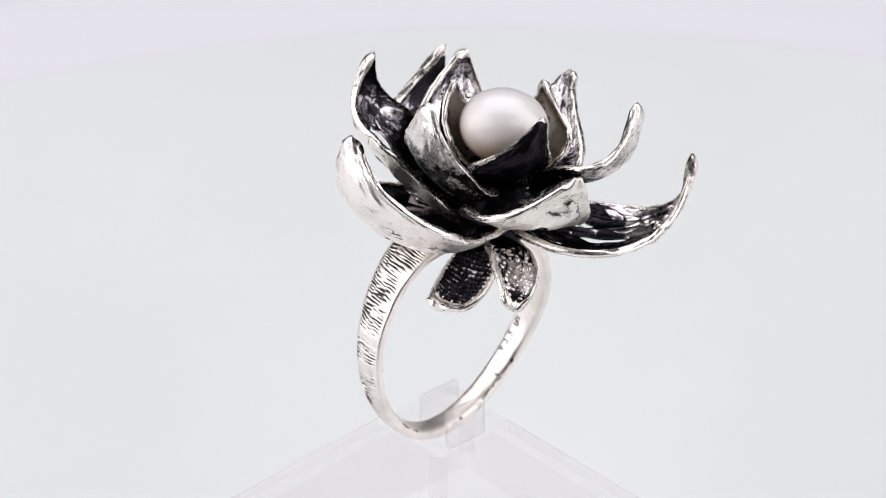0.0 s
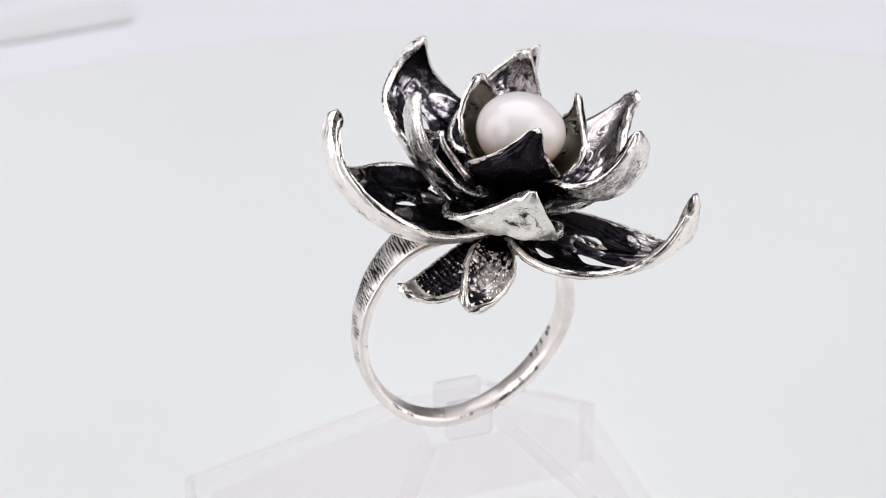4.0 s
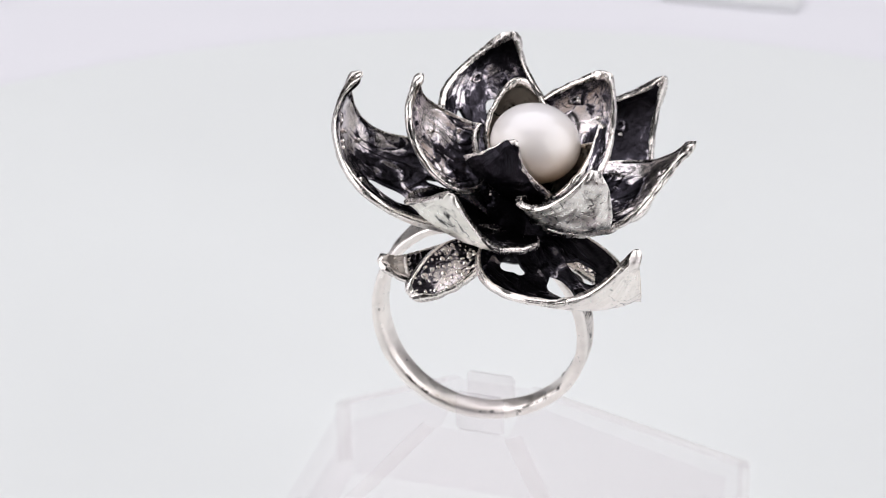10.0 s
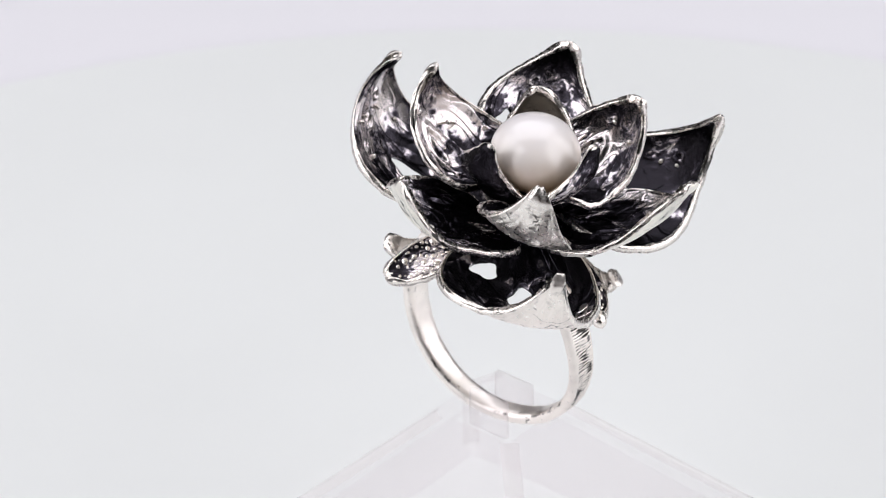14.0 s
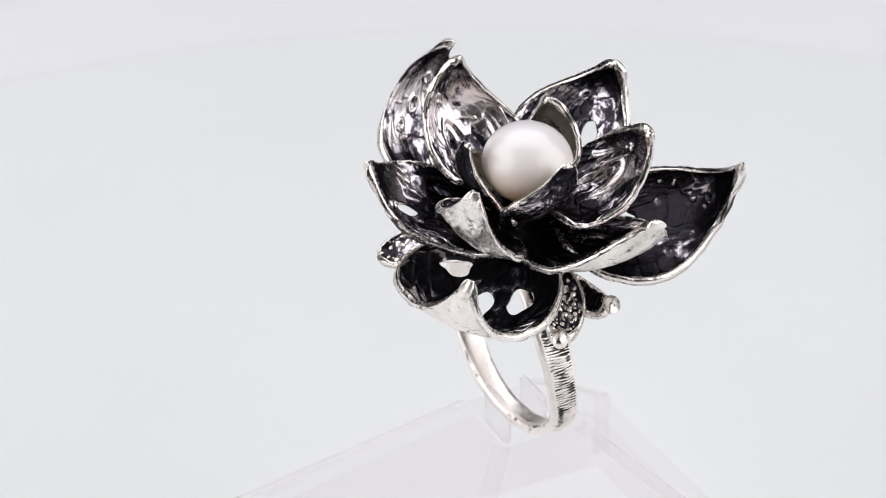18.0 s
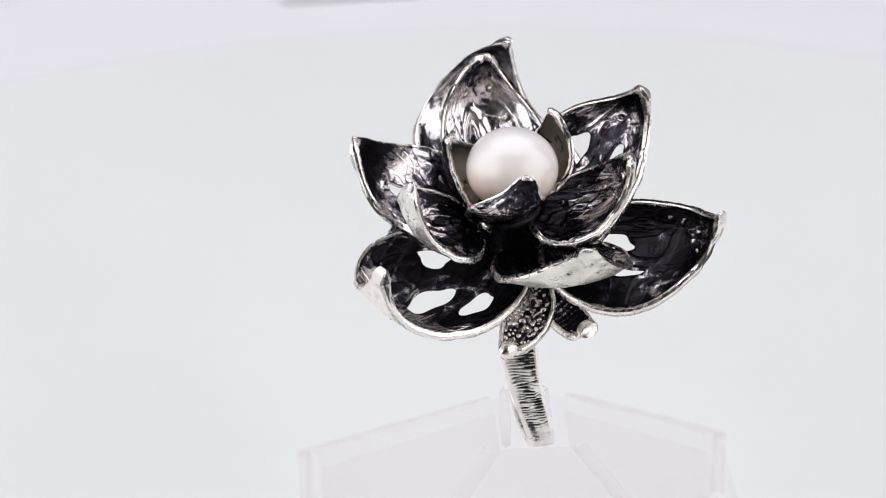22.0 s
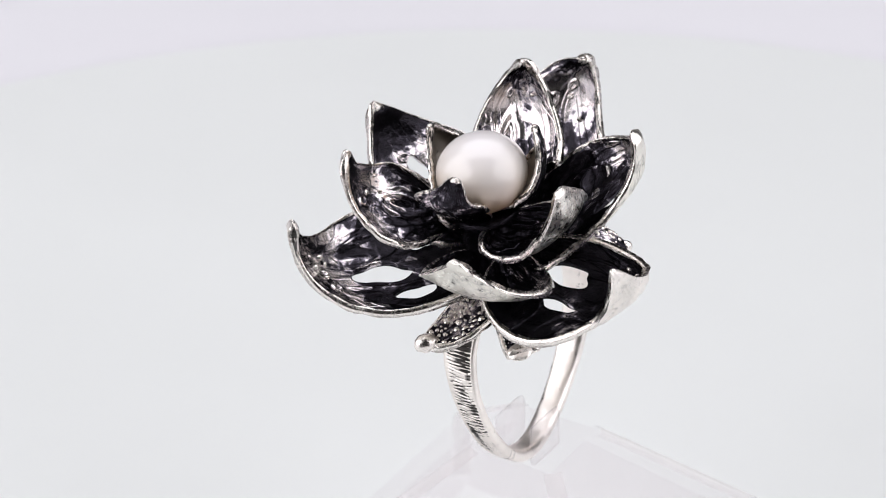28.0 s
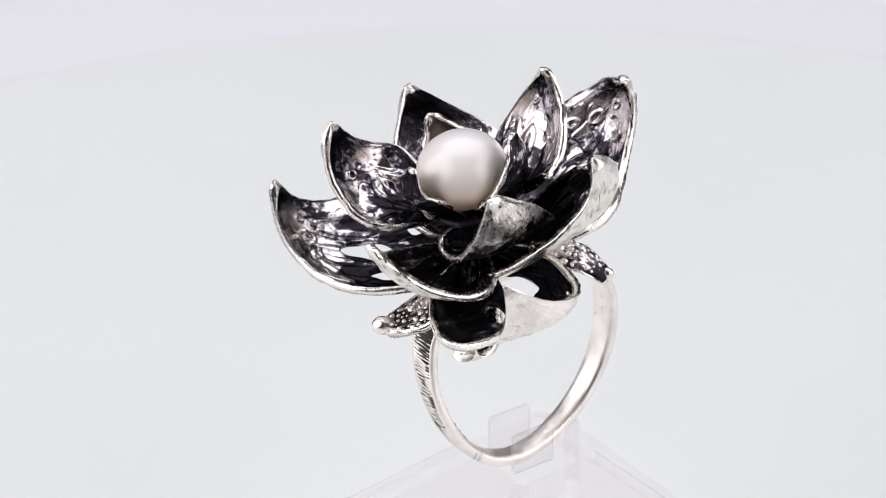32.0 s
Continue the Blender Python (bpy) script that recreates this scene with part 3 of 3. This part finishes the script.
def band_mesh(n=1500, m=30):
    bm = bmesh.new()
    uvl, pll = bm.loops.layers.uv.new("leaf"), bm.loops.layers.uv.new("place")
    to_flower = FLOWER.inverted()
    rows, deep = [], []
    for i in range(n):
        a = 2 * math.pi * i / n
        mid, nxt = band_point(a), band_point(a + 0.01)
        way = nxt - mid
        f = to_flower @ (mid * MM) / MM
        f.z = -0.3 - 1.1 * math.log(1 + math.exp((-0.3 - f.z) / 1.1))
        mid = FLOWER @ (f * MM) / MM
        out = way.cross(BAND_N).normalized()
        if out.dot(mid - BAND_C) < 0:
            out = -out
        high = (math.sin(a + BAND_SPIN) + 1) / 2  # 0 at the bottom, 1 at the top
        wide, thick = 1.12 + 0.70 * high + 0.75 * high ** 6, 0.60
        low = min(1.0, max(0.0, (high - 0.04) / 0.07))
        row, dp = [], []
        for j in range(m):
            b = 2 * math.pi * j / m
            x, y = math.cos(b), math.sin(b)
            x, y = math.copysign(abs(x) ** (0.55 if x > 0 else 0.8), x) * thick, math.copysign(abs(y) ** 0.6, y) * wide
            g = 0.0
            near, far = (0.9, 0.92) if math.cos(a) > 0 else (0.72, 0.82)
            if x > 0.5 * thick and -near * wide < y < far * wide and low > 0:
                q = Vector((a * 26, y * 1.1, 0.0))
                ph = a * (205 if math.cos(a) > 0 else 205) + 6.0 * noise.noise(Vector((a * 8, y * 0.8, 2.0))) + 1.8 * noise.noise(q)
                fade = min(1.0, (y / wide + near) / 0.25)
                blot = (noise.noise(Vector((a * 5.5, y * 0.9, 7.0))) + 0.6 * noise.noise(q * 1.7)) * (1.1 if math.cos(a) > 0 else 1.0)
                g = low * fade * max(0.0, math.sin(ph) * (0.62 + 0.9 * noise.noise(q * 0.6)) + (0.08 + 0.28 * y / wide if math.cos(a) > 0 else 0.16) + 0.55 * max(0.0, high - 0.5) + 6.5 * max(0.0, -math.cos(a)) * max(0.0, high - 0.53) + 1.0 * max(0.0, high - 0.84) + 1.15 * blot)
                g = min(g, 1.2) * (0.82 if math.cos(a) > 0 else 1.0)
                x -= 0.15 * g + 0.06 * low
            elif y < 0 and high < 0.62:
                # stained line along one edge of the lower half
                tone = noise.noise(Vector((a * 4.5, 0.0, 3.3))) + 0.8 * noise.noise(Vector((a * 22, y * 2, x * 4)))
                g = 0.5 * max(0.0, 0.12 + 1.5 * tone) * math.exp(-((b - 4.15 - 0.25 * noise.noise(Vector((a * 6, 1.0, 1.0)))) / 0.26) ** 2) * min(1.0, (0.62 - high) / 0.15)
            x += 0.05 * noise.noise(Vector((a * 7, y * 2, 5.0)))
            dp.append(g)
            row.append(bm.verts.new(LIFT @ ((mid + out * x + BAND_N * y) * MM)))
        rows.append(row)
        deep.append(dp)
    for i in range(n):
        for j in range(m):
            k, l = (i + 1) % n, (j + 1) % m
            f = bm.faces.new((rows[i][j], rows[i][l], rows[k][l], rows[k][j]))
            f.smooth = True
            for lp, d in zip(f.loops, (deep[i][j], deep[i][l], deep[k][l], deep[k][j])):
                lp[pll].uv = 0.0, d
            for lp, uv in zip(f.loops, ((i * 0.01, j * 0.1), (i * 0.01, j * 0.1 + 0.1), (i * 0.01 + 0.01, j * 0.1 + 0.1), (i * 0.01 + 0.01, j * 0.1))):
                lp[uvl].uv = uv
    bmesh.ops.recalc_face_normals(bm, faces=bm.faces)
    return bm


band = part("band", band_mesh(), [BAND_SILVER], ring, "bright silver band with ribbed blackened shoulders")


# worn stamp inside the band: a fineness number and an oval mark
def inside_band(a, shift, lift=0.575):
    mid, nxt = band_point(a), band_point(a + 0.01)
    tan = (mid - nxt).normalized()
    inn = tan.cross(BAND_N).normalized()
    m = Matrix((tan, inn.cross(tan), inn)).transposed().to_4x4()
    m.translation = (mid + inn * lift + BAND_N * shift) * MM
    return LIFT @ m


def bar(bm, m, sx, sy, sz):
    bmesh.ops.create_cube(bm, size=1, matrix=m @ Matrix.Diagonal((sx * MM, sy * MM, sz * MM, 1)))


bm = bmesh.new()
for letter, a in (("9", 208.0), ("2", 203.0), ("5", 198.0)):
    curve = bpy.data.curves.new("stamp", "FONT")
    curve.body, curve.size, curve.extrude, curve.align_x, curve.align_y = letter, 0.95 * MM, 0.02 * MM, "CENTER", "CENTER"
    holder = bpy.data.objects.new("stamp", curve)
    glyph = bpy.data.meshes.new_from_object(holder)
    glyph.transform(inside_band(radians(a), 0.42, 0.61))
    bm.from_mesh(glyph)
    bpy.data.objects.remove(holder)
    bpy.data.meshes.remove(glyph)
    bpy.data.curves.remove(curve)
for dx, dy, turn in ((-0.38, 0, 1.57), (0.38, 0, 1.57), (0, 0.1, 0.7), (-0.1, -0.2, 0.7)):
    bar(bm, inside_band(radians(190.0), 0.42, 0.61) @ Matrix.Translation((dx * MM, dy * MM, 0)) @ Matrix.Rotation(turn, 4, "Z"), 0.5, 0.13, 0.05)
part("stamp", bm, DUSK, band, "worn blackened fineness stamp")


# ---- display stand ----
STAND = Matrix.Translation((-4.05 * MM, 2.10 * MM, TOP)) @ Matrix.Rotation(-0.064, 4, "Z")


def corner(r, z, k):
    return STAND @ (Vector((r * math.cos(math.pi / 2 * k), r * math.sin(math.pi / 2 * k), z)) * MM)


def plate(levels, k):
    """One clear side plate between two ridges, from outer (half diagonal, z) levels down and inner ones back up."""
    bm = bmesh.new()
    ends = [(corner(r, z, k), corner(r, z, k + 1)) for r, z in levels]
    a = [bm.verts.new(p.lerp(q, 0.004)) for p, q in ends]
    b = [bm.verts.new(q.lerp(p, 0.004)) for p, q in ends]
    n = len(levels)
    for i in range(n):
        bm.faces.new((a[i], a[(i + 1) % n], b[(i + 1) % n], b[i]))
    bmesh.ops.recalc_face_normals(bm, faces=bm.faces)
    return bm


def clear(ob):
    ob.visible_shadow = False
    return ob


stand = tagged(new("display_stand"), "clear acrylic pyramid ring display stand on the turntable", "display stand")
for k in range(4):
    clear(part("side_plate", plate([(30.1, -68.9), (30.1, -61.5), (6.0, -45.0), (4.6, -45.9), (27.9, -62.4), (27.9, -68.9)], k), ACRYLIC, stand))
    bm = bmesh.new()
    p0, p1, p2 = corner(5.9, -44.95, k), corner(30.2, -61.45, k), corner(30.2, -69, k)
    out = (STAND.to_3x3() @ Vector((math.cos(math.pi / 2 * k), math.sin(math.pi / 2 * k), 0))).normalized()
    side = Vector((0, 0, 1)).cross(out)
    rows = []
    for p in (p0, p1, p2):
        lean = (out + Vector((0, 0, 0.6 if p is not p2 else 0))).normalized()
        rows.append([bm.verts.new(p + (side * math.sin(w) + lean * (math.cos(w) - 0.7)) * 0.95 * MM) for w in (-1.2, -0.6, 0.0, 0.6, 1.2)])
    for lo, hi in zip(rows, rows[1:]):
        for i in range(4):
            bm.faces.new((lo[i], lo[i + 1], hi[i + 1], hi[i]))
    clear(part("ridge", smooth(bm), SEAM, stand, "hazy glued acrylic edge"))
tan = Vector((0, 0, 1)).cross(BAND_N).normalized()
across = tan.cross(Vector((0, 0, 1)))
turned = Matrix((tan, across, Vector((0, 0, 1)))).transposed().to_4x4()
for name, off, size, label in (("grip", -1.85, (4.6, 0.8, 4.2), "clear upright lug holding the band"), ("grip", 1.85, (4.6, 0.8, 4.2), "clear upright lug holding the band")):
    bm = bmesh.new()
    m = turned.copy()
    m.translation = (Vector((-3.25, 1.9, -44.0)) + across * off) * MM + Vector((0, 0, TOP))
    bmesh.ops.create_cube(bm, size=1, matrix=m @ Matrix.Diagonal((size[0] * MM, size[1] * MM, size[2] * MM, 1)))
    bmesh.ops.bevel(bm, geom=bm.edges[:], offset=0.3 * MM, segments=3, affect="EDGES")
    clear(part(name, smooth(bm), LUG, stand, label))


def motions():
    for thing in (ring, stand, turntable):
        base = thing.location.copy()
        walk(thing, [(t, Matrix.Translation(base) @ pose(0, 0, 0, 0, 0, a)) for t, a in TURN])


motions()
